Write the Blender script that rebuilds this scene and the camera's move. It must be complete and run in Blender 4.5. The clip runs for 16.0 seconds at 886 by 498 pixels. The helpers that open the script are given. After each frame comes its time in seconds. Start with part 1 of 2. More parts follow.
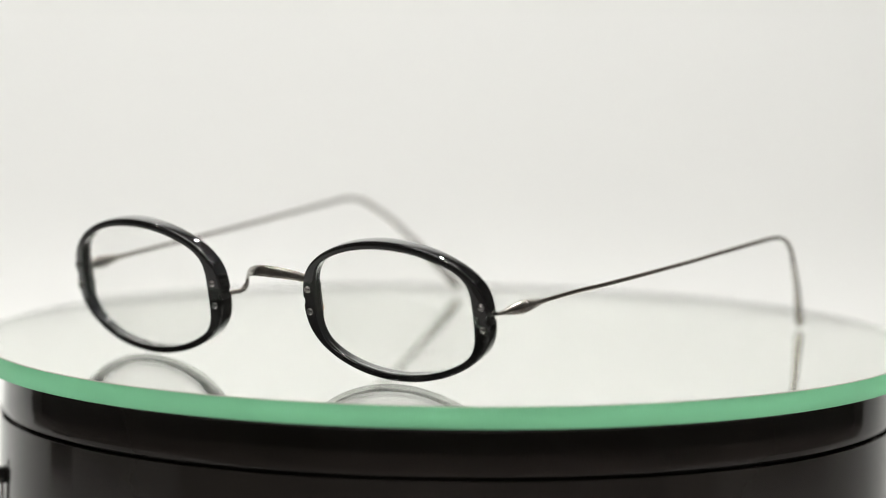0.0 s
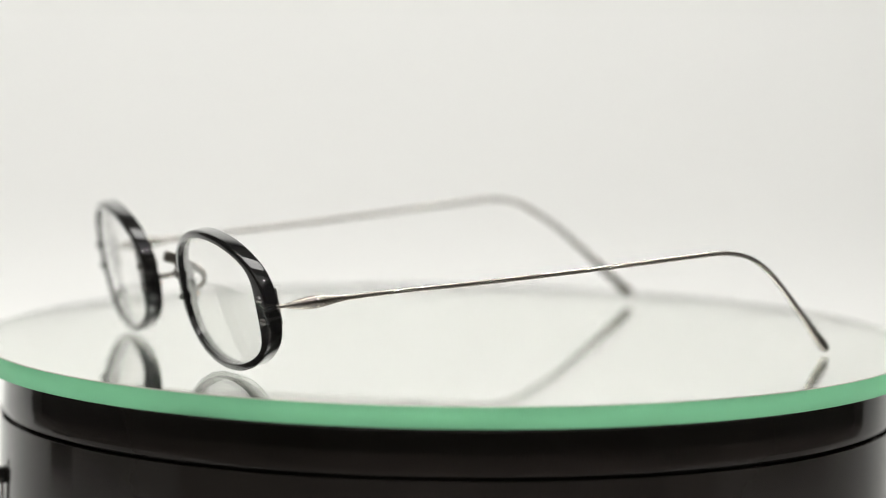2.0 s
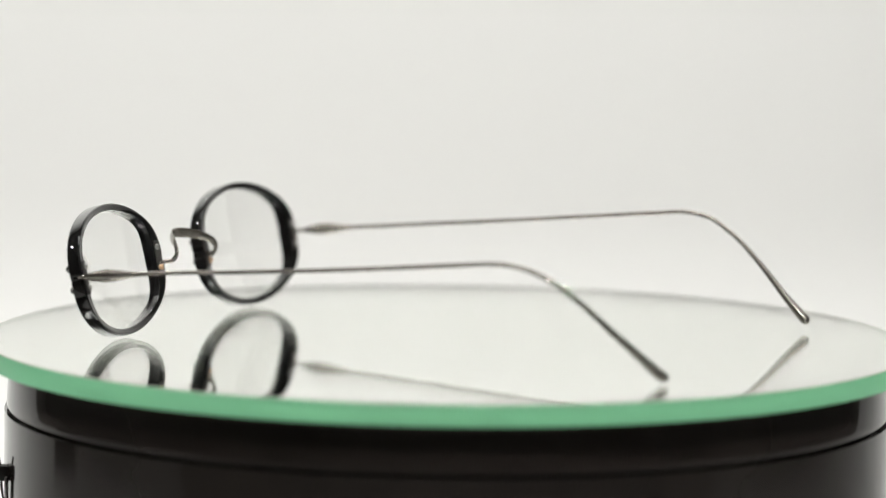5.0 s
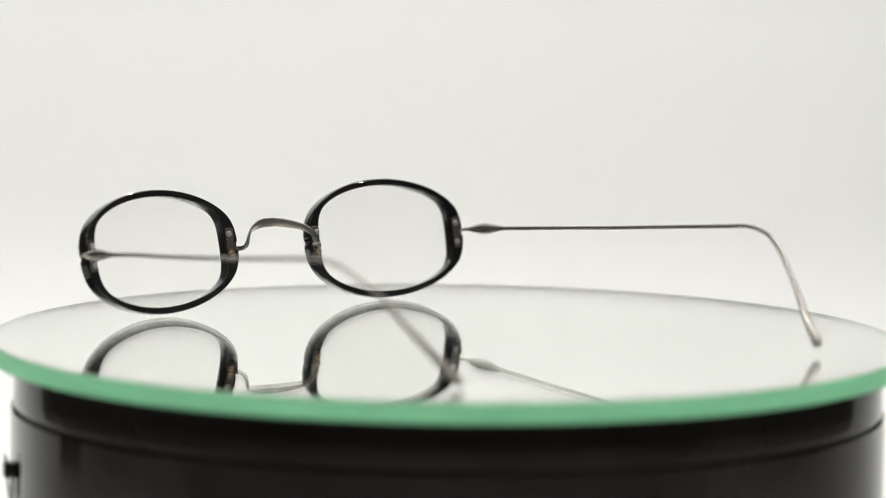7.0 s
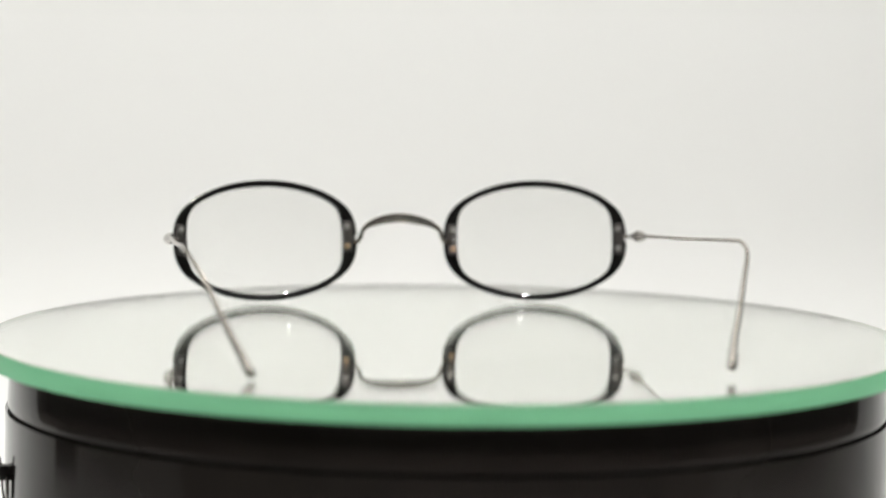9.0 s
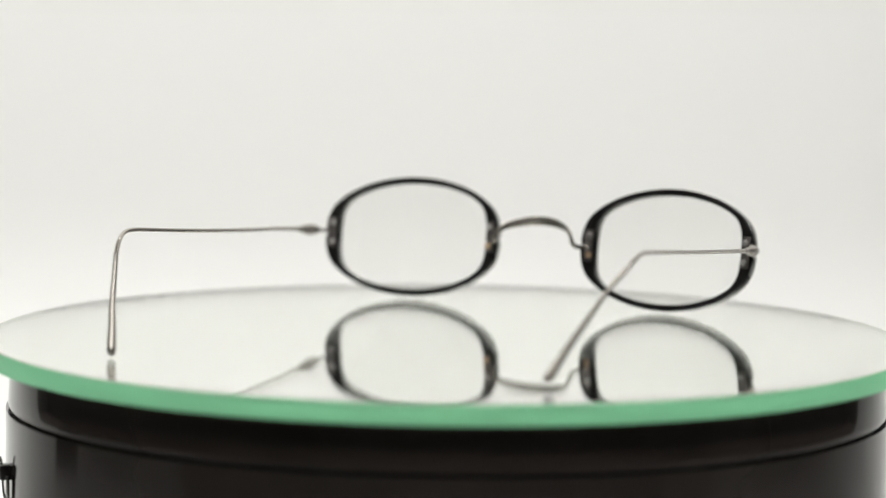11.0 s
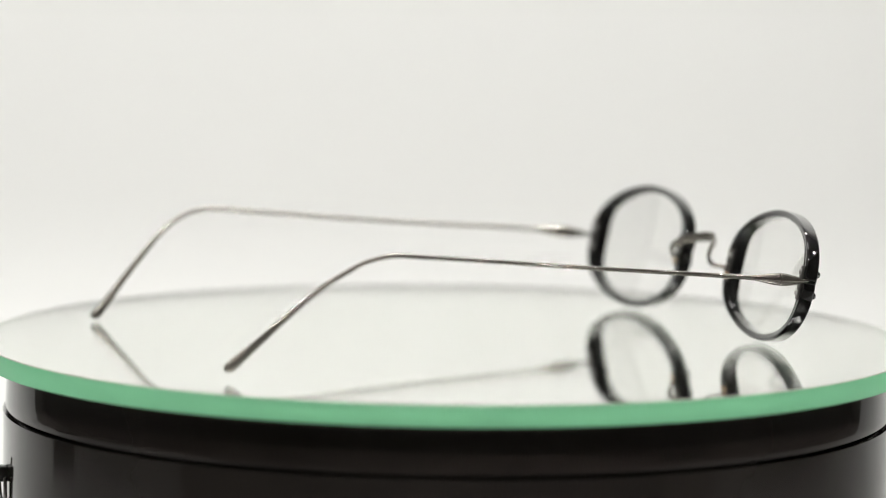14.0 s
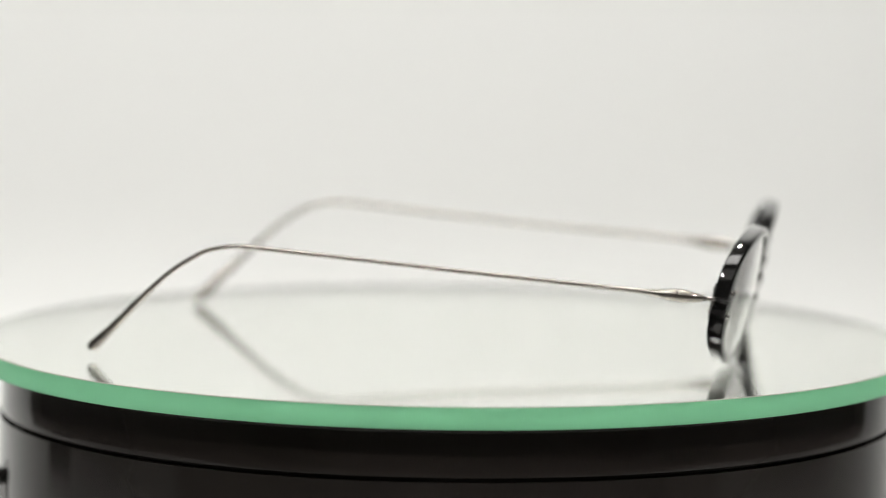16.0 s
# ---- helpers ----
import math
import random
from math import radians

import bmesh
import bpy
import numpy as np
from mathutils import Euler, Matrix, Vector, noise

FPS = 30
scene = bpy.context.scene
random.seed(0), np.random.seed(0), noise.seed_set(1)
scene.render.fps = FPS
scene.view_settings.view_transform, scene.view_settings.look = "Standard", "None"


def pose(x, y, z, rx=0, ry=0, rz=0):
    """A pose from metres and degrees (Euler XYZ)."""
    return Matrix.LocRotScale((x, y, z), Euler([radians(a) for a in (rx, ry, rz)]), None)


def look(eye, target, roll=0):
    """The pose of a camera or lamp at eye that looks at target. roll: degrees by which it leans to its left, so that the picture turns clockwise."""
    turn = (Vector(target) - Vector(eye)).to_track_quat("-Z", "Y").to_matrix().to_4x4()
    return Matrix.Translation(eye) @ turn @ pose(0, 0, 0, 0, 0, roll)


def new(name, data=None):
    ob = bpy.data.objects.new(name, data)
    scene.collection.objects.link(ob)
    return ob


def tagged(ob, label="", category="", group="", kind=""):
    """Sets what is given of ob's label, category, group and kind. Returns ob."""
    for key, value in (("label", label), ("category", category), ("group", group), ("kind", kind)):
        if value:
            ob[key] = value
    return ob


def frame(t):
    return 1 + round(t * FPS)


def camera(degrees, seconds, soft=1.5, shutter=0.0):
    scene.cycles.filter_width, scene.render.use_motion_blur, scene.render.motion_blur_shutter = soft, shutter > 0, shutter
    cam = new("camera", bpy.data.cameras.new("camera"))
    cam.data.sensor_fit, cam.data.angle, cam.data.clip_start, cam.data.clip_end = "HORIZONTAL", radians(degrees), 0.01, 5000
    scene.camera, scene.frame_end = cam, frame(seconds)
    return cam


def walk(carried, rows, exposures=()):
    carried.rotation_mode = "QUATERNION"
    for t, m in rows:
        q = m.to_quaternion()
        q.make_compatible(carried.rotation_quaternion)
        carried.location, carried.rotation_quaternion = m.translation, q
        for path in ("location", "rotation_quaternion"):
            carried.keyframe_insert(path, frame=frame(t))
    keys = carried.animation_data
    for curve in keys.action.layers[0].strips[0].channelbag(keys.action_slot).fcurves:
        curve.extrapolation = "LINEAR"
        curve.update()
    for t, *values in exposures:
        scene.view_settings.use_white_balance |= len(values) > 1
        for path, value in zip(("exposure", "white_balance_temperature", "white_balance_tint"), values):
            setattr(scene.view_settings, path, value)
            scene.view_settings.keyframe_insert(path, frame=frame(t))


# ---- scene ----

# ---------------------------------------------------------------- camera
EYE = Vector((0.0, -0.8333, 0.10756))
AIM = Vector((-math.sin(radians(0.114)) * math.cos(radians(5.868)), math.cos(radians(0.114)) * math.cos(radians(5.868)), -math.sin(radians(5.868))))

cam = camera(14.86, 16.0, soft=0.85)
cam.data.dof.use_dof = True
cam.data.dof.aperture_fstop = 8.0
focus_point = new("focus_point")
cam.data.dof.focus_object = focus_point


def stand(back):
    """The camera on its tripod, drawn back along its axis by so many metres."""
    eye = EYE - AIM * back
    return look(eye, eye + AIM, 0.755)


walk(cam, [(0, stand(0)), (3.5, stand(0)), (5.8, stand(0.0125)), (6.5, stand(0.0132)), (7, stand(0.0200)), (7.5, stand(0.0102)),
           (9, stand(0.0098)), (9.5, stand(0.0132)), (12, stand(0.0098)), (13.5, stand(0.0098)), (14, stand(0.0059)),
           (14.5, stand(0)), (15, stand(0)), (15.5, stand(-0.0031)), (16, stand(-0.0031))],
     [(0, 0.0), (1.5, 0.0), (3.5, -0.05), (5.8, -0.02), (7, 0.0), (14, 0.0), (16, -0.06)])

# ---------------------------------------------------------------- light
world = bpy.data.worlds.new("world")
scene.world = world
world.use_nodes = True
world.node_tree.nodes["Background"].inputs["Color"].default_value = (0.9, 0.92, 1.0, 1)
world.node_tree.nodes["Background"].inputs["Strength"].default_value = 0.02
scene.view_settings.exposure = 0.0
scene.cycles.max_bounces = scene.cycles.glossy_bounces = scene.cycles.transmission_bounces = 24


def area_lamp(name, eye, target, size, size_y, watts, color):
    data = bpy.data.lights.new(name, "AREA")
    data.shape, data.size, data.size_y, data.energy, data.color = "RECTANGLE", size, size_y, watts, color
    ob = new(name, data)
    ob.matrix_world = look(eye, target)
    return ob


# a strip light washes the paper, a softbox hangs over the drum, an added dim fill and small ceiling spots light the
# room
wash = area_lamp("backdrop_lamp", (-0.15, 0.25, 1.38), (-0.15, 0.88, 0.50), 1.6, 0.35, 7.4, (0.995, 1.0, 0.965))
wash.data.spread = radians(75)
area_lamp("softbox_lamp", (0.0, 0.0, 1.44), (0.0, 0.01, 0.0), 1.0, 0.5, 7.2, (1.0, 0.985, 0.955))
# added fill without a known source, lifts the drum's front and the green edge
area_lamp("fill_lamp", (0.1, -1.35, 1.43), (0.1, -1.3, -0.2), 2.0, 1.3, 4.0, (1.0, 0.97, 0.93))
SPOTS = [(0.84, -1.0, 1.36), (-0.45, -1.25, 1.36), (1.25, -0.2, 1.36), (-1.3, -0.15, 1.36), (0.35, -1.3, 1.36), (0.3, 0.72, 1.36)]
for p in SPOTS:
    spot = area_lamp("spot_lamp", p, (0, 0, 0), 0.05, 0.05, 0.065, (1.0, 0.97, 0.92))
    spot.data.shape = "DISK"
    spot.data.spread = radians(16)


# ---------------------------------------------------------------- materials
def material(name, color, rough=0.5, metal=0.0, coat=0.0, spread=0.0, scale=40.0, bump=0.0, bump_scale=400.0, rough_spread=0.0, spec=0.5):
    m = bpy.data.materials.new(name)
    m.use_nodes = True
    nt = m.node_tree
    b = nt.nodes["Principled BSDF"]
    b.inputs["Base Color"].default_value = (*color, 1)
    b.inputs["Roughness"].default_value = rough
    b.inputs["Metallic"].default_value = metal
    b.inputs["Coat Weight"].default_value = coat
    b.inputs["Coat Roughness"].default_value = 0.05
    b.inputs["Specular IOR Level"].default_value = spec
    tc = nt.nodes.new("ShaderNodeTexCoord")
    if spread or rough_spread:
        big = nt.nodes.new("ShaderNodeTexNoise")
        big.inputs["Scale"].default_value = scale
        big.inputs["Detail"].default_value = 6
        nt.links.new(tc.outputs["Object"], big.inputs["Vector"])
        if spread:
            mix = nt.nodes.new("ShaderNodeMix")
            mix.data_type = "RGBA"
            mix.inputs[6].default_value = (*[c * (1 - spread) for c in color], 1)
            mix.inputs[7].default_value = (*[min(1, c * (1 + spread)) for c in color], 1)
            nt.links.new(big.outputs["Fac"], mix.inputs[0])
            nt.links.new(mix.outputs[2], b.inputs["Base Color"])
        if rough_spread:
            mr = nt.nodes.new("ShaderNodeMapRange")
            mr.inputs["To Min"].default_value = max(0.02, rough - rough_spread)
            mr.inputs["To Max"].default_value = rough + rough_spread
            nt.links.new(big.outputs["Fac"], mr.inputs["Value"])
            nt.links.new(mr.outputs["Result"], b.inputs["Roughness"])
    if bump:
        fine = nt.nodes.new("ShaderNodeTexNoise")
        fine.inputs["Scale"].default_value = bump_scale
        fine.inputs["Detail"].default_value = 4
        nt.links.new(tc.outputs["Object"], fine.inputs["Vector"])
        bp = nt.nodes.new("ShaderNodeBump")
        bp.inputs["Strength"].default_value = bump
        bp.inputs["Distance"].default_value = 0.0005
        nt.links.new(fine.outputs["Fac"], bp.inputs["Height"])
        nt.links.new(bp.outputs["Normal"], b.inputs["Normal"])
    return m


def glass_material(name, color, ior=1.5, rough=0.0):
    m = bpy.data.materials.new(name)
    m.use_nodes = True
    nt = m.node_tree
    nt.nodes.remove(nt.nodes["Principled BSDF"])
    g = nt.nodes.new("ShaderNodeBsdfGlass")
    g.inputs["Color"].default_value = (*color, 1)
    g.inputs["IOR"].default_value = ior
    g.inputs["Roughness"].default_value = rough
    nt.links.new(g.outputs["BSDF"], nt.nodes["Material Output"].inputs["Surface"])
    return m


PAPER = material("white_paper", (0.84, 0.835, 0.82), 0.85, spread=0.012, scale=3.0, bump=0.05, bump_scale=900)
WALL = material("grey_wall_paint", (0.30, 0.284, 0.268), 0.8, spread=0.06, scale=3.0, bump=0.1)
# the wall colour darkened to stand in for the dim room the drum mirrors
SHADE = material("shaded_wall_tone", (0.18, 0.17, 0.16), 0.8, spread=0.08, scale=3.0, bump=0.1)
CEILING = material("ceiling_paint", (0.30, 0.29, 0.28), 0.85, spread=0.04, scale=3.0)
LACQUER = material("black_lacquer", (0.022, 0.018, 0.016), 0.05, spread=0.25, scale=60, bump=0.01, bump_scale=250, rough_spread=0.02)
LACQUER_SIDE = material("worn_black_lacquer", (0.020, 0.017, 0.015), 0.075, spread=0.25, scale=60, bump=0.01, bump_scale=250, rough_spread=0.025)
ACETATE = material("black_acetate", (0.006, 0.006, 0.006), 0.045, coat=0.7, spread=0.2, scale=150, rough_spread=0.01)
SILVER = material("antique_silver", (0.385, 0.36, 0.328), 0.25, metal=1.0, spread=0.04, scale=90, bump=0.03, bump_scale=1500)
GUNMETAL = material("dark_rivet_plate", (0.10, 0.094, 0.09), 0.48, metal=1.0, spread=0.15, scale=600)
RIVET = material("polished_rivet", (0.38, 0.37, 0.36), 0.3, metal=1.0, spread=0.1, scale=900)
STUD = material("dark_polished_stud", (0.34, 0.33, 0.32), 0.16, metal=1.0, spread=0.1, scale=900)
BRASS = material("hinge_brass", (0.50, 0.34, 0.22), 0.35, metal=1.0, spread=0.1, scale=900)
MIRROR = material("mirror_silvering", (0.99, 1.0, 0.98), 0.0, metal=1.0)


def edge_material(name, color):
    """Ground glass edge: scatters the light that falls on it and the light that comes through the glass."""
    m = bpy.data.materials.new(name)
    m.use_nodes = True
    nt = m.node_tree
    b = nt.nodes["Principled BSDF"]
    b.inputs["Roughness"].default_value = 0.4
    tc = nt.nodes.new("ShaderNodeTexCoord")
    no = nt.nodes.new("ShaderNodeTexNoise")
    no.inputs["Scale"].default_value = 30
    no.inputs["Detail"].default_value = 6
    nt.links.new(tc.outputs["Object"], no.inputs["Vector"])
    mix = nt.nodes.new("ShaderNodeMix")
    mix.data_type = "RGBA"
    mix.inputs[6].default_value = (*[c * 0.95 for c in color], 1)
    mix.inputs[7].default_value = (*[min(1, c * 1.05) for c in color], 1)
    nt.links.new(no.outputs["Fac"], mix.inputs[0])
    nt.links.new(mix.outputs[2], b.inputs["Base Color"])
    tr = nt.nodes.new("ShaderNodeBsdfTranslucent")
    nt.links.new(mix.outputs[2], tr.inputs["Color"])
    ms = nt.nodes.new("ShaderNodeMixShader")
    ms.inputs[0].default_value = 0.5
    nt.links.new(b.outputs["BSDF"], ms.inputs[1])
    nt.links.new(tr.outputs["BSDF"], ms.inputs[2])
    nt.links.new(ms.outputs["Shader"], nt.nodes["Material Output"].inputs["Surface"])
    return m


GREEN = edge_material("green_glass_edge", (0.21, 0.54, 0.318))
ARRIS = material("ground_glass_arris", (0.52, 0.50, 0.46), 0.5, spread=0.1, scale=200)
PLATE_GLASS = glass_material("plate_glass", (0.998, 1.0, 0.996), 1.51)
LENS_GLASS = glass_material("lens_glass", (0.996, 0.997, 0.993), 1.45)
ETCH = material("frosted_print", (0.75, 0.75, 0.72), 0.6)
ETCH.node_tree.nodes["Principled BSDF"].inputs["Alpha"].default_value = 0.07
CLASP = material("black_clasp", (0.012, 0.011, 0.010), 0.3, spread=0.2, scale=200)


# ---------------------------------------------------------------- mesh helpers
MM = 0.001


def mesh_of(name, bm, mat, smooth=True, sharp=35):
    me = bpy.data.meshes.new(name)
    bmesh.ops.recalc_face_normals(bm, faces=bm.faces)
    if smooth:
        for f in bm.faces:
            f.smooth = True
        for e in bm.edges:
            if len(e.link_faces) == 2 and e.calc_face_angle(0) > radians(sharp):
                e.smooth = False
    bm.to_mesh(me)
    bm.free()
    me.materials.append(mat)
    return me


def part(name, bm, mat, parent=None, label="", smooth=True, sharp=35):
    ob = new(name, mesh_of(name, bm, mat, smooth, sharp))
    if parent is not None:
        ob.parent = parent
    if label:
        tagged(ob, label)
    return ob


def lathe(profile, n=192, closed=False):
    """A solid of revolution about z from (radius, z) pairs in metres; radius 0 closes an end."""
    bm = bmesh.new()
    rings = []
    for r, z in profile:
        if r == 0:
            rings.append([bm.verts.new((0, 0, z))])
        else:
            rings.append([bm.verts.new((r * math.cos(2 * math.pi * i / n), r * math.sin(2 * math.pi * i / n), z)) for i in range(n)])
    pairs = list(zip(rings, rings[1:]))
    if closed:
        pairs.append((rings[-1], rings[0]))
    for a, b in pairs:
        for i in range(n):
            j = (i + 1) % n
            if len(a) == 1 and len(b) == 1:
                continue
            if len(a) == 1:
                bm.faces.new((a[0], b[i], b[j]))
            elif len(b) == 1:
                bm.faces.new((a[i], a[j], b[0]))
            else:
                bm.faces.new((a[i], a[j], b[j], b[i]))
    return bm


def smooth_line(points, per=8):
    """Catmull-Rom through rows of numbers (place and radii alike)."""
    P = [np.array(p, float) for p in points]
    P = [2 * P[0] - P[1]] + P + [2 * P[-1] - P[-2]]
    out = []
    for i in range(1, len(P) - 2):
        for k in range(per):
            t = k / per
            a, b, c, d = P[i - 1], P[i], P[i + 1], P[i + 2]
            out.append(0.5 * (2 * b + (c - a) * t + (2 * a - 5 * b + 4 * c - d) * t * t + (3 * b - a - 3 * c + d) * t ** 3))
    out.append(P[-2])
    return out


def rod(points, side=(1, 0, 0), n=14, per=8):
    """A rod in mm through rows (x, y, z, half width along side, half width across it), with rounded ends."""
    rows = smooth_line(points, per)
    bm = bmesh.new()
    loops = []
    for k, row in enumerate(rows):
        p = Vector(row[:3])
        a = Vector(rows[max(0, k - 1)][:3])
        b = Vector(rows[min(len(rows) - 1, k + 1)][:3])
        d = (b - a).normalized()
        s = Vector(side)
        s = (s - d * s.dot(d)).normalized()
        u = d.cross(s)
        sets = [(p, 1.0)]
        if k == 0:
            sets = [(p - d * row[4] * 0.7, 0.45), (p - d * row[4] * 0.4, 0.8), (p, 1.0)]
        if k == len(rows) - 1:
            sets = [(p, 1.0), (p + d * row[4] * 0.4, 0.8), (p + d * row[4] * 0.7, 0.45)]
        for q, f in sets:
            loops.append([bm.verts.new((q + s * (row[3] * f * math.cos(2 * math.pi * i / n)) + u * (row[4] * f * math.sin(2 * math.pi * i / n))) * MM) for i in range(n)])
    for a, b in zip(loops, loops[1:]):
        for i in range(n):
            j = (i + 1) % n
            bm.faces.new((a[i], a[j], b[j], b[i]))
    bm.faces.new(loops[0])
    bm.faces.new(loops[-1])
    return bm


def box(w, d, h, bevel=0.0, segments=2):
    bm = bmesh.new()
    bmesh.ops.create_cube(bm, size=1)
    bmesh.ops.scale(bm, vec=(w, d, h), verts=bm.verts)
    if bevel:
        bmesh.ops.bevel(bm, geom=list(bm.edges), offset=bevel, segments=segments, affect="EDGES", profile=0.5)
    return bm


# ---------------------------------------------------------------- the studio
FLOOR_Z = -0.20


def build_studio():
    # seamless paper: flat under the drum, swept up behind it
    sweep = 0.15
    prof = [(-0.45, FLOOR_Z), (0.90 - sweep, FLOOR_Z)]
    for i in range(1, 13):
        a = radians(90 * i / 12)
        prof.append((0.90 - sweep + sweep * math.sin(a), FLOOR_Z + sweep * (1 - math.cos(a))))
    prof.append((0.90, 1.40))
    # the paper has a back of its own, 2 mm behind its face
    rear = [(y, z - 0.002) for y, z in prof[:2]]
    for i in range(1, 13):
        a = radians(90 * i / 12)
        rear.append((0.90 - sweep + (sweep + 0.002) * math.sin(a), FLOOR_Z + sweep - (sweep + 0.002) * math.cos(a)))
    rear.append((0.902, 1.40))
    loop = prof + rear[::-1]
    bm = bmesh.new()
    cols = [[bm.verts.new((x, y, z)) for y, z in loop] for x in (-1.15, -0.6, 0, 0.6, 1.15)]
    n = len(loop)
    for a, b in zip(cols, cols[1:]):
        for i in range(n):
            j = (i + 1) % n
            bm.faces.new((a[i], b[i], b[j], a[j]))
    ob = part("backdrop", bm, PAPER)
    tagged(ob, "seamless white paper backdrop swept up behind the drum", "backdrop", kind="structure")
    # unseen room shell, added; its light and dark tones shape the drum's reflections
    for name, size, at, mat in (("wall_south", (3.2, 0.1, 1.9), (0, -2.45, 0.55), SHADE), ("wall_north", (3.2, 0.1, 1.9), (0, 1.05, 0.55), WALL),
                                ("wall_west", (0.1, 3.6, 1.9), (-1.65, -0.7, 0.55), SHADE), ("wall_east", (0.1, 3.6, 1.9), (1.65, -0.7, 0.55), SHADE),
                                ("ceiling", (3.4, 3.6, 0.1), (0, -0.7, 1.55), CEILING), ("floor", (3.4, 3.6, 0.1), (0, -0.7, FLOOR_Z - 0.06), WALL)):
        ob = part(name, box(*size), mat, smooth=False)
        ob.location = at
        tagged(ob, kind="structure")


build_studio()

# ---------------------------------------------------------------- drum and mirror
PLATE_R, PLATE_T = 0.1150, 0.00504


def build_drum():
    drum = new("display_drum")
    drum.location = (0, 0, FLOOR_Z + 0.001)
    tagged(drum, "glossy black lacquered round drum box with lid, standing on white paper", "drum box")
    up = -FLOOR_Z - 0.001
    z0 = -PLATE_T - 0.0002
    r = 0.1094
    # the lid's side leans in towards its rounded top edge
    lid = [(0, z0), (r - 0.0020, z0), (r - 0.0012, z0 - 0.0003), (r - 0.0008, z0 - 0.0009)]
    for i in range(9):
        f = 1 - i / 8
        lid.append((r - 0.00055 * f ** 1.7, -0.0160 + 0.0094 * f))
    lid += [(r - 0.00005, -0.0163), (r - 0.004, -0.0163), (0, -0.0163)]
    part("lid", lathe([(a, b + up) for a, b in lid], 256), LACQUER, drum, sharp=20)
    rb = 0.1100
    body = [(0, -0.0166), (rb - 0.0032, -0.0166), (rb - 0.0030, -0.0173), (rb - 0.00004, -0.0173), (rb, -0.01734), (rb, -0.0181), (rb, -0.022), (rb + 0.0006, -0.12),
            (rb + 0.0006, FLOOR_Z + 0.003), (rb - 0.001, FLOOR_Z + 0.001), (0, FLOOR_Z + 0.001)]
    part("body", lathe([(a, b + up) for a, b in body], 256), LACQUER_SIDE, drum, sharp=20)
    # wire clasp on the side: a block, a bent hasp plate beside it, a wire through both
    a = radians(194.3)
    turn = Matrix.Rotation(a, 4, "Z")
    base = part("clasp", box(0.0026, 0.0044, 0.0037, 0.0005), CLASP, drum, "small black metal clasp")
    base.matrix_basis = turn @ Matrix.Translation((rb + 0.0012, 0, up - 0.0312))
    hasp = part("hasp", box(0.0008, 0.0021, 0.0062, 0.0003), STUD, base, "bent grey hasp plate")
    hasp.location = (-0.0004, 0.0040, -0.0033)
    wire = [(0.9, 0.0, 3.6, .3, .3), (0.7, 0.0, 2.4, .3, .3), (0.3, 0.0, 0.0, .28, .28), (0.3, 0.2, -3.0, .28, .28), (0.1, 1.2, -5.6, .28, .28), (-0.2, 3.0, -7.6, .28, .28), (-0.3, 5.0, -8.8, .25, .25)]
    part("wire", rod(wire, side=(1, 0, 0), n=8, per=4), CLASP, base, "thin bent black wire")


build_drum()


def build_plate():
    plate = new("mirror_plate")
    tagged(plate, "round glass mirror plate with ground green edge lying on the drum", "mirror")
    r, t = PLATE_R, PLATE_T
    part("glass", lathe([(0, 0), (r - 0.0004, 0), (r - 0.0004, -t + 0.0004), (0, -t + 0.0004)], 256), PLATE_GLASS, plate, "clear glass", sharp=20).visible_shadow = False
    part("silvering", lathe([(0, -t + 0.0006), (r - 0.0008, -t + 0.0006), (r - 0.0008, -t + 0.0005), (0, -t + 0.0005)], 256), MIRROR, plate, "mirror silvering", sharp=20)
    part("edge", lathe([(r - 0.00012, -0.00022), (r, -0.0005), (r, -t + 0.0004), (r - 0.0003, -t), (r - 0.003, -t)], 256), GREEN, plate, "green ground edge", sharp=50)
    part("arris", lathe([(r - 0.00038, 0.00002), (r - 0.00012, -0.00002), (r - 0.0001, -0.0002), (r - 0.00034, -0.00018)], 256, True), ARRIS, plate, "grey bevelled arris", sharp=50)
    return plate


plate = build_plate()


def build_block():
    """A low black block at the side of the paper, unseen itself, added for the dark patch which the drum mirrors."""
    ob = part("mirrored_block", box(0.20, 0.05, 0.024, 0.003), CLASP)
    ob.matrix_basis = pose(-1.068, 0.355, FLOOR_Z + 0.012, 0, 0, 70)
    tagged(ob, "small black block on the white paper, added for the dark patch mirrored in the drum", "paper weight")


build_block()

# ---------------------------------------------------------------- eyeglasses
# In mm, in the spectacles' own space: x along the front, y towards the temples' tips, z up from the mirror.
RIM_W, RIM_H, RIM_D = 25.6, 16.4, 1.78
CURVE = 0.0046


def outer_line(a):
    c, s = math.cos(a), math.sin(a)
    e = math.sqrt((c / 26.3) ** 2 + (s / RIM_H) ** 2)
    r = ((abs(c) / RIM_W) ** 18 + e ** 18) ** (-1 / 18)
    x, z = r * c, r * s
    x -= math.copysign(0.6 * math.exp(-(z / 0.6) ** 2), x)
    return x, z


def inner_line(a):
    c, s = math.cos(a), math.sin(a)
    e = math.sqrt((c / 24.9) ** 2 + (s / 14.6) ** 2)
    r = ((abs(c) / 21.35) ** 14 + e ** 14) ** (-1 / 14)
    return r * c, r * s


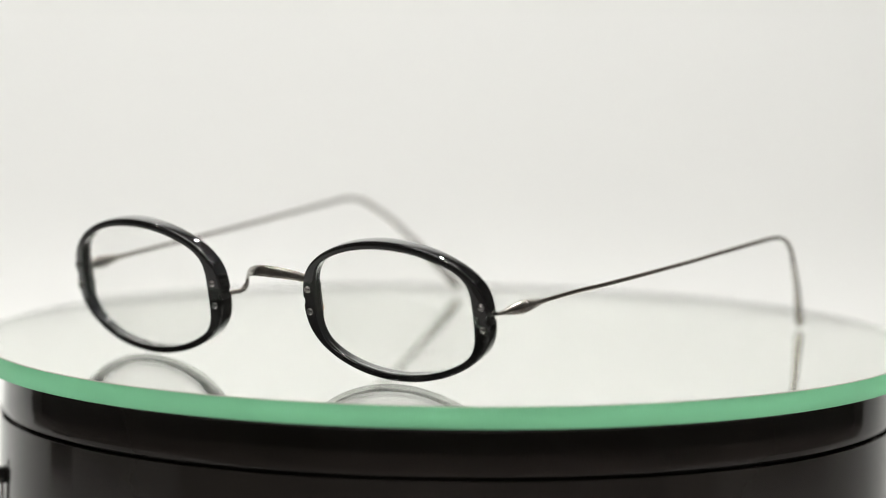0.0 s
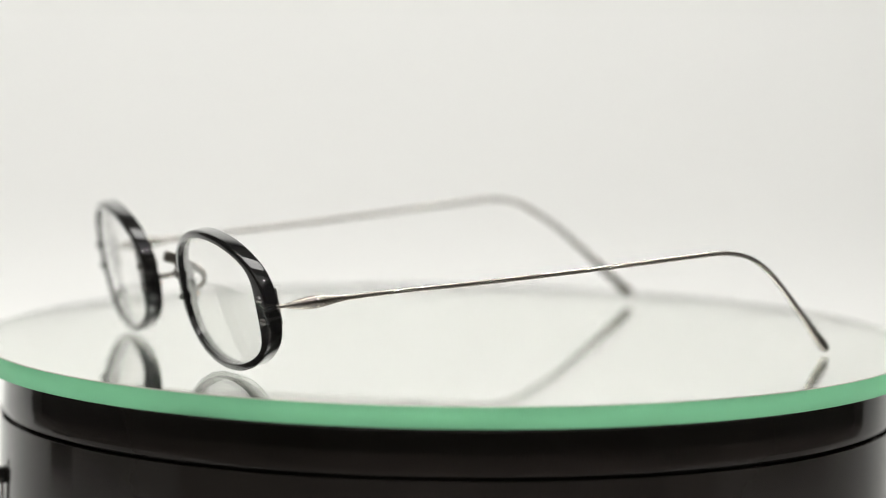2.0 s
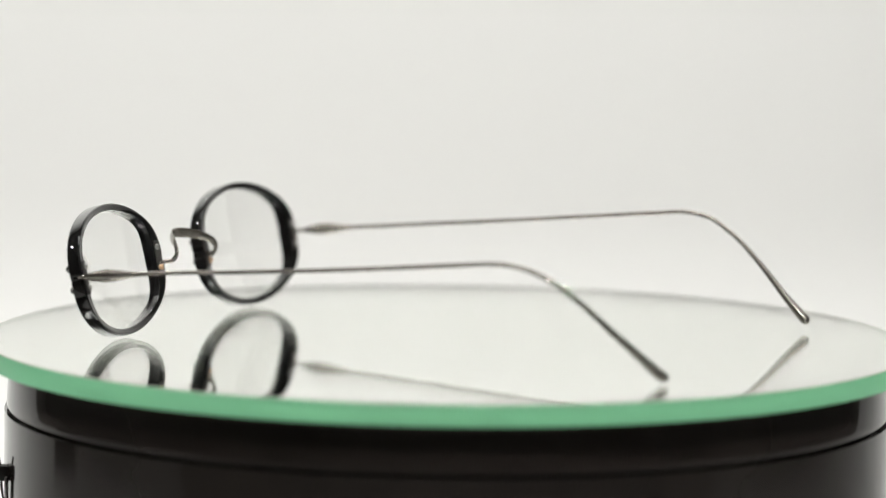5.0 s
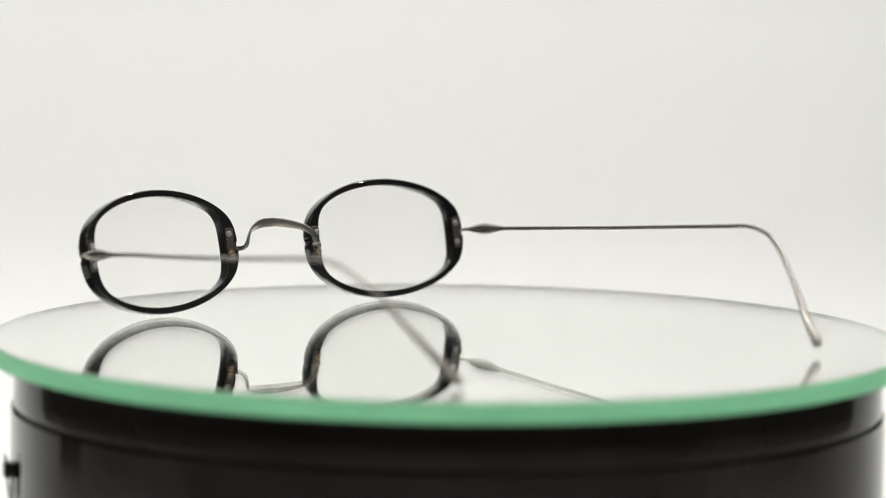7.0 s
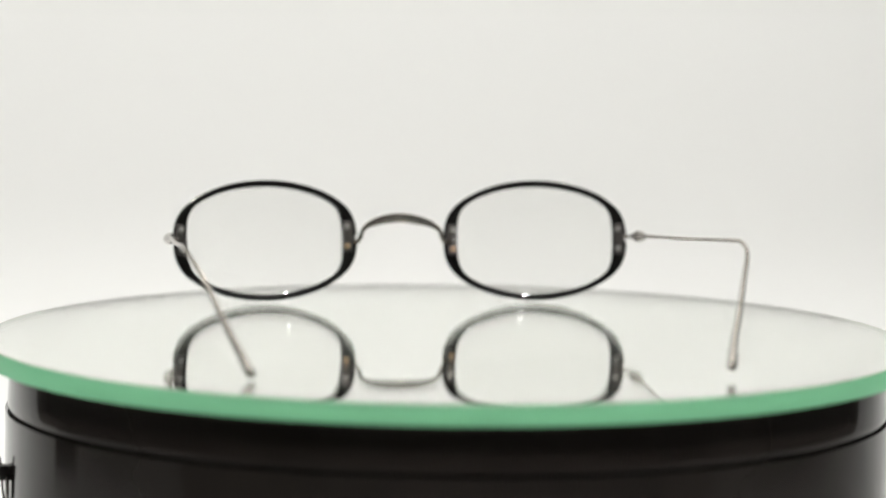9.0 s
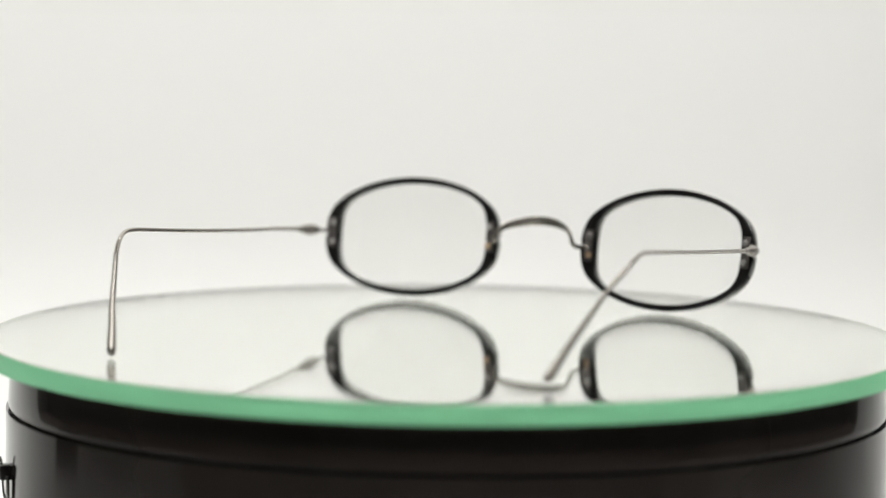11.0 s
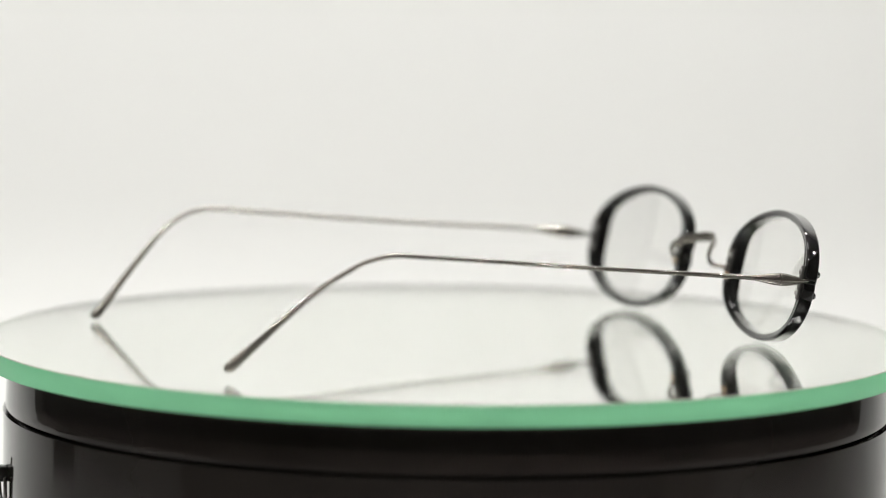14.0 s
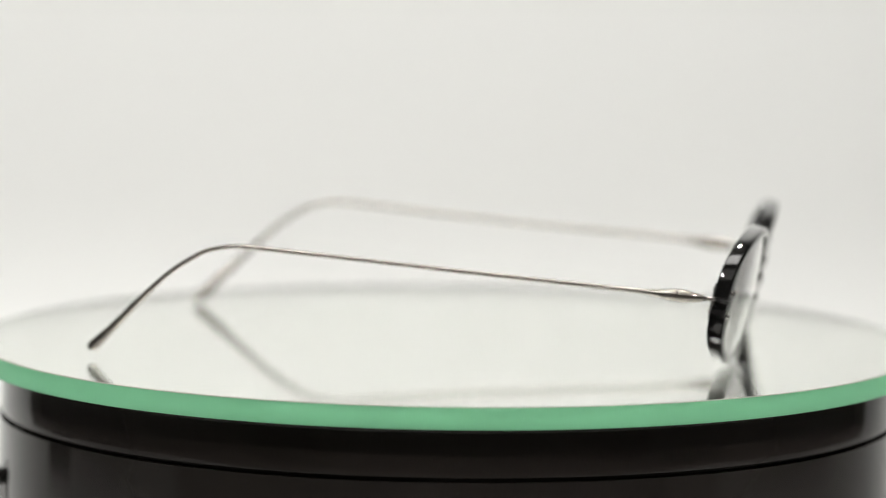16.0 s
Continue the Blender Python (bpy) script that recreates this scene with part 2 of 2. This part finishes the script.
def build_rim_mesh():
    """The rim about its own centre: x along, y back, z up; rounded edges, a flat land inside."""
    N = 160
    sect = []
    # quarter rounds: inner front, outer front, outer back, inner back
    for u, r, front in ((0.0, 0.3, True), (1.0, 0.55, True), (1.0, 0.55, False), (0.0, 0.3, False)):
        steps = [radians(22.5 * k) for k in range(5)]
        if (u == 1.0) == front:
            steps = steps[::-1]
        for w in steps:
            off = r * (1 - math.cos(w))
            v = RIM_D - r + r * math.sin(w)
            sect.append((u, -v if front else v, -off if u else off))
    bm = bmesh.new()
    loops = []
    for i in range(N):
        a = 2 * math.pi * (i + 0.5) / N
        # finer steps at both ends, where the notches are
        a = a - 0.42 * math.sin(2 * a) * 0.5
        i_p = Vector(inner_line(a))
        o_p = Vector(outer_line(a))
        d = (o_p - i_p).normalized()
        ring = []
        for u, v, off in sect:
            q = (o_p if u else i_p) + d * off
            ring.append(bm.verts.new(Vector((q.x, v + CURVE * q.length_squared, q.y)) * MM))
        loops.append(ring)
    for i in range(N):
        A, B = loops[i], loops[(i + 1) % N]
        for k in range(len(sect)):
            m = (k + 1) % len(sect)
            bm.faces.new((A[k], A[m], B[m], B[k]))
    return bm


def build_lens_mesh():
    N, M = 96, 8
    bm = bmesh.new()
    def sheet(y0):
        mid = bm.verts.new(Vector((0, y0, 0)) * MM)
        rings = []
        for m in range(1, M + 1):
            ring = []
            for i in range(N):
                a = 2 * math.pi * (i + 0.5) / N
                x, z = inner_line(a)
                f = m / M * 1.012
                x, z = x * f, z * f
                ring.append(bm.verts.new(Vector((x, y0 + CURVE * (x * x + z * z), z)) * MM))
            rings.append(ring)
        for i in range(N):
            j = (i + 1) % N
            bm.faces.new((mid, rings[0][i], rings[0][j]))
            for p, q in zip(rings, rings[1:]):
                bm.faces.new((p[i], p[j], q[j], q[i]))
        return rings[-1]
    f, b = sheet(-1.0), sheet(0.2)
    for i in range(N):
        j = (i + 1) % N
        bm.faces.new((f[i], f[j], b[j], b[i]))
    return bm


def head_mesh(r, h):
    return lathe([(0, h), (r * 0.45, h * 0.93), (r * 0.8, h * 0.62), (r, h * 0.12), (r, -0.0002), (0, -0.0002)], 20)


def build_eyeglasses():
    spex = new("eyeglasses")
    tagged(spex, "black oval-rimmed eyeglasses with silver bridge and temples, standing on mirror", "eyeglasses")
    rim_me = mesh_of("rim", build_rim_mesh(), ACETATE, sharp=50)
    lens_me = mesh_of("lens", build_lens_mesh(), LENS_GLASS, sharp=50)
    front_me = mesh_of("rivet", head_mesh(0.00092, 0.0008), STUD, sharp=60)
    rear_me = mesh_of("rivet_tail", head_mesh(0.0008, 0.0006), RIVET, sharp=60)
    brass_me = mesh_of("rivet_tail", head_mesh(0.0009, 0.0007), BRASS, sharp=60)
    plate_bm = box(0.0023, 0.0007, 0.0084, 0.0003, 2)
    plate_me = mesh_of("rivet_plate", plate_bm, GUNMETAL)
    # each lens: centre, turn about z, places of the rivets along x, lift of the rivets
    for cx, cy, wrap, tilt, ends, lift in ((-32.6, -75.05, -4.1, 12.0, (-22.9, 22.6), 0.05), (41.3, -73.95, 5.0, 12.8, (-22.5, 23.1), 0.35)):
        at = pose(cx * MM, cy * MM, 16.32 * MM, 0, 0, wrap) @ pose(0, 0, 0, tilt, 0.77)
        rim = new("rim", rim_me)
        rim.parent = spex
        rim.matrix_basis = at
        tagged(rim, "glossy black acetate oval rim")
        lens = new("lens", lens_me)
        lens.parent = spex
        lens.matrix_basis = at
        lens.visible_shadow = False
        tagged(lens, "clear demo lens")
        for ex in ends:
            seat = pose(ex * MM, CURVE * ex * ex * MM, lift * MM, 0, 0, 0.7 * math.degrees(math.atan(2 * CURVE * ex)))
            for ez in (-2.6, 2.6):
                ob = new("rivet", front_me)
                ob.parent = rim
                ob.matrix_basis = seat @ pose(0, -(RIM_D - 0.05) * MM, ez * MM, 90)
                ob = new("rivet_tail", brass_me if (ez < 0 and abs(ex + math.copysign(23, cx)) < 1) else rear_me)
                ob.parent = rim
                ob.matrix_basis = seat @ pose(0, (RIM_D + 0.50) * MM, ez * MM, -90)
            ob = new("rivet_plate", plate_me)
            ob.parent = rim
            ob.matrix_basis = seat @ pose(math.copysign(0.3, ex) * MM, (RIM_D + 0.22) * MM, 0)
            tagged(ob, "dark metal rivet plate behind the rim")
        if cx > 0:
            for k, h in enumerate((2.9, 1.7, 1.7, 1.7, 1.5)):
                mx, mz = 8.6 + 1.5 * k, -9.3 + h / 2
                ob = part("print_mark", box(0.32 * MM, 0.00004, h * MM), ETCH, lens, "faint frosted bars of an etched mark", smooth=False)
                ob.location = (mx * MM, (-1.0 + CURVE * (mx * mx + mz * mz) - 0.04) * MM, mz * MM)
    # saddle bridge: wire legs with knees behind the rims, a flat arch between
    half = [(-10.0, -71.0, 16.1, 0.8, 0.5), (-8.9, -71.9, 16.3, 0.6, 0.5), (-8.1, -71.2, 16.5, 0.6, 0.5), (-7.1, -69.2, 16.9, 0.6, 0.5), (-6.5, -68.3, 18.3, 0.65, 0.48),
            (-5.7, -68.8, 20.1, 0.8, 0.42), (-3.7, -70.6, 21.4, 1.0, 0.36), (0.3, -73.3, 22.35, 1.25, 0.33)]
    mid = 4.5
    line = half + [(mid, -74.6, 22.65, 1.3, 0.33)] + [(2 * mid - x, y, z, a, b) for x, y, z, a, b in reversed(half)]
    part("bridge", rod(line, side=(0, 0.2, 0.98), n=14, per=8), SILVER, spex, "curved silver saddle bridge")
    # temples
    temple_b = [(67.3, -52.5, 19.2, .60, .60), (67.4, -40, 20.3, .51, .53), (67.6, -24.8, 21.25, .50, .53), (67.8, 0.8, 23.2, .50, .53), (68.1, 26.3, 25.5, .50, .55), (68.4, 38.6, 26.6, .50, .55),
                (68.2, 43.8, 26.4, .50, .55), (67.0, 48.6, 25.1, .56, .6), (65.3, 53.4, 22.4, .58, .62), (63.0, 58.4, 18.3, .62, .66), (59.7, 65.6, 11.2, .75, .82), (56.7, 71.2, 5.6, .95, 1.06), (54.9, 74.8, 2.1, 1.15, 1.3), (54.3, 75.9, 1.35, .95, 1.1)]
    temple_a = [(-59.8, -54.2, 19.7, .60, .60), (-60.7, -35.8, 21.3, .51, .53), (-62.1, -10.0, 23.5, .50, .53), (-63.6, 15.9, 25.9, .50, .53), (-64.7, 31.5, 27.3, .50, .55), (-65.3, 39.5, 27.9, .50, .55),
                (-65.5, 45.9, 26.8, .50, .55), (-64.8, 50.1, 24.7, .56, .6), (-63.0, 55.8, 20.9, .58, .62), (-60.6, 62.9, 14.6, .68, .75), (-57.9, 69.9, 7.7, .88, .98), (-56.5, 74.8, 3.2, 1.15, 1.3), (-56.1, 75.8, 2.4, .95, 1.1)]
    for line, start, sgn in ((temple_b, (66.4, -69.6, 17.4), 1), (temple_a, (-57.9, -70.9, 18.1), -1)):
        ob = part("temple", rod(line, side=(1, 0, 0), n=14, per=8), SILVER, spex, "long thin silver wire temple with drooping end")
        end = Vector(line[0][:3])
        st = Vector(start)
        def along(f, wide, high, out=0.0):
            p = st.lerp(end, f)
            return (p.x + sgn * out, p.y, p.z, wide, high)
        # front half of the hinge spindle: a wire out of the rim's edge that swells to the joint
        front = [(st.x - sgn * 1.8, st.y + 2.2, st.z, .5, .45), along(0.10, .5, .48), along(0.19, .56, .54, .1), along(0.25, .9, .85, .25), along(0.36, 1.3, 1.2, .3),
                 along(0.48, 1.5, 1.5, .3), along(0.575, 1.5, 1.52, .25), along(0.585, 1.3, 1.25, .25)]
        part("hinge_front", rod(front, side=(1, 0, 0), n=16, per=6), SILVER, ob, "swelling silver hinge piece")
        back = [along(0.600, 1.3, 1.25, .25), along(0.612, 1.48, 1.5, .25), along(0.70, 1.38, 1.36, .2), along(0.84, 1.0, 1.0, .08), along(0.95, .72, .74, .02), along(1.05, .6, .6)]
        part("hinge_rear", rod(back, side=(1, 0, 0), n=16, per=6), SILVER, ob)
        p = st.lerp(end, 0.55)
        pin = part("hinge_screw", lathe([(0, 0.0013), (0.0004, 0.00125), (0.0005, 0.0010), (0.0005, -0.0015), (0, -0.0015)], 16), RIVET, ob)
        pin.location = (p.x * MM, p.y * MM, (p.z + 0.35) * MM)
    return spex


spex = build_eyeglasses()


# ---------------------------------------------------------------- what moves
def motions():
    """The mirror plate and the spectacles on it turn clockwise, a little over fourteen degrees a second."""
    def turned(t):
        return -0.025 - 14.9214 * t - 0.00812 * t * t
    times = [0.5 * k for k in range(33)]
    # the lens's focus hunts from the near side of the plate to the far side and back
    walk(focus_point, [(t, pose(0, y, 0.02)) for t, y in ((0, -0.072), (3.5, -0.072), (5.8, 0.035), (6.5, 0.048), (7, 0.05), (7.5, 0.015), (9, 0.010), (9.5, 0.022),
                                                        (12, -0.010), (13.5, -0.010), (14, -0.035), (14.5, -0.070), (15, -0.070), (15.5, -0.090), (16, -0.090))])
    walk(plate, [(t, pose(0, 0, 0, 0, 0, turned(t))) for t in times])
    walk(spex, [(t, pose(0, 0, 0, 0, 0, turned(t) - 37.8)) for t in times])


motions()
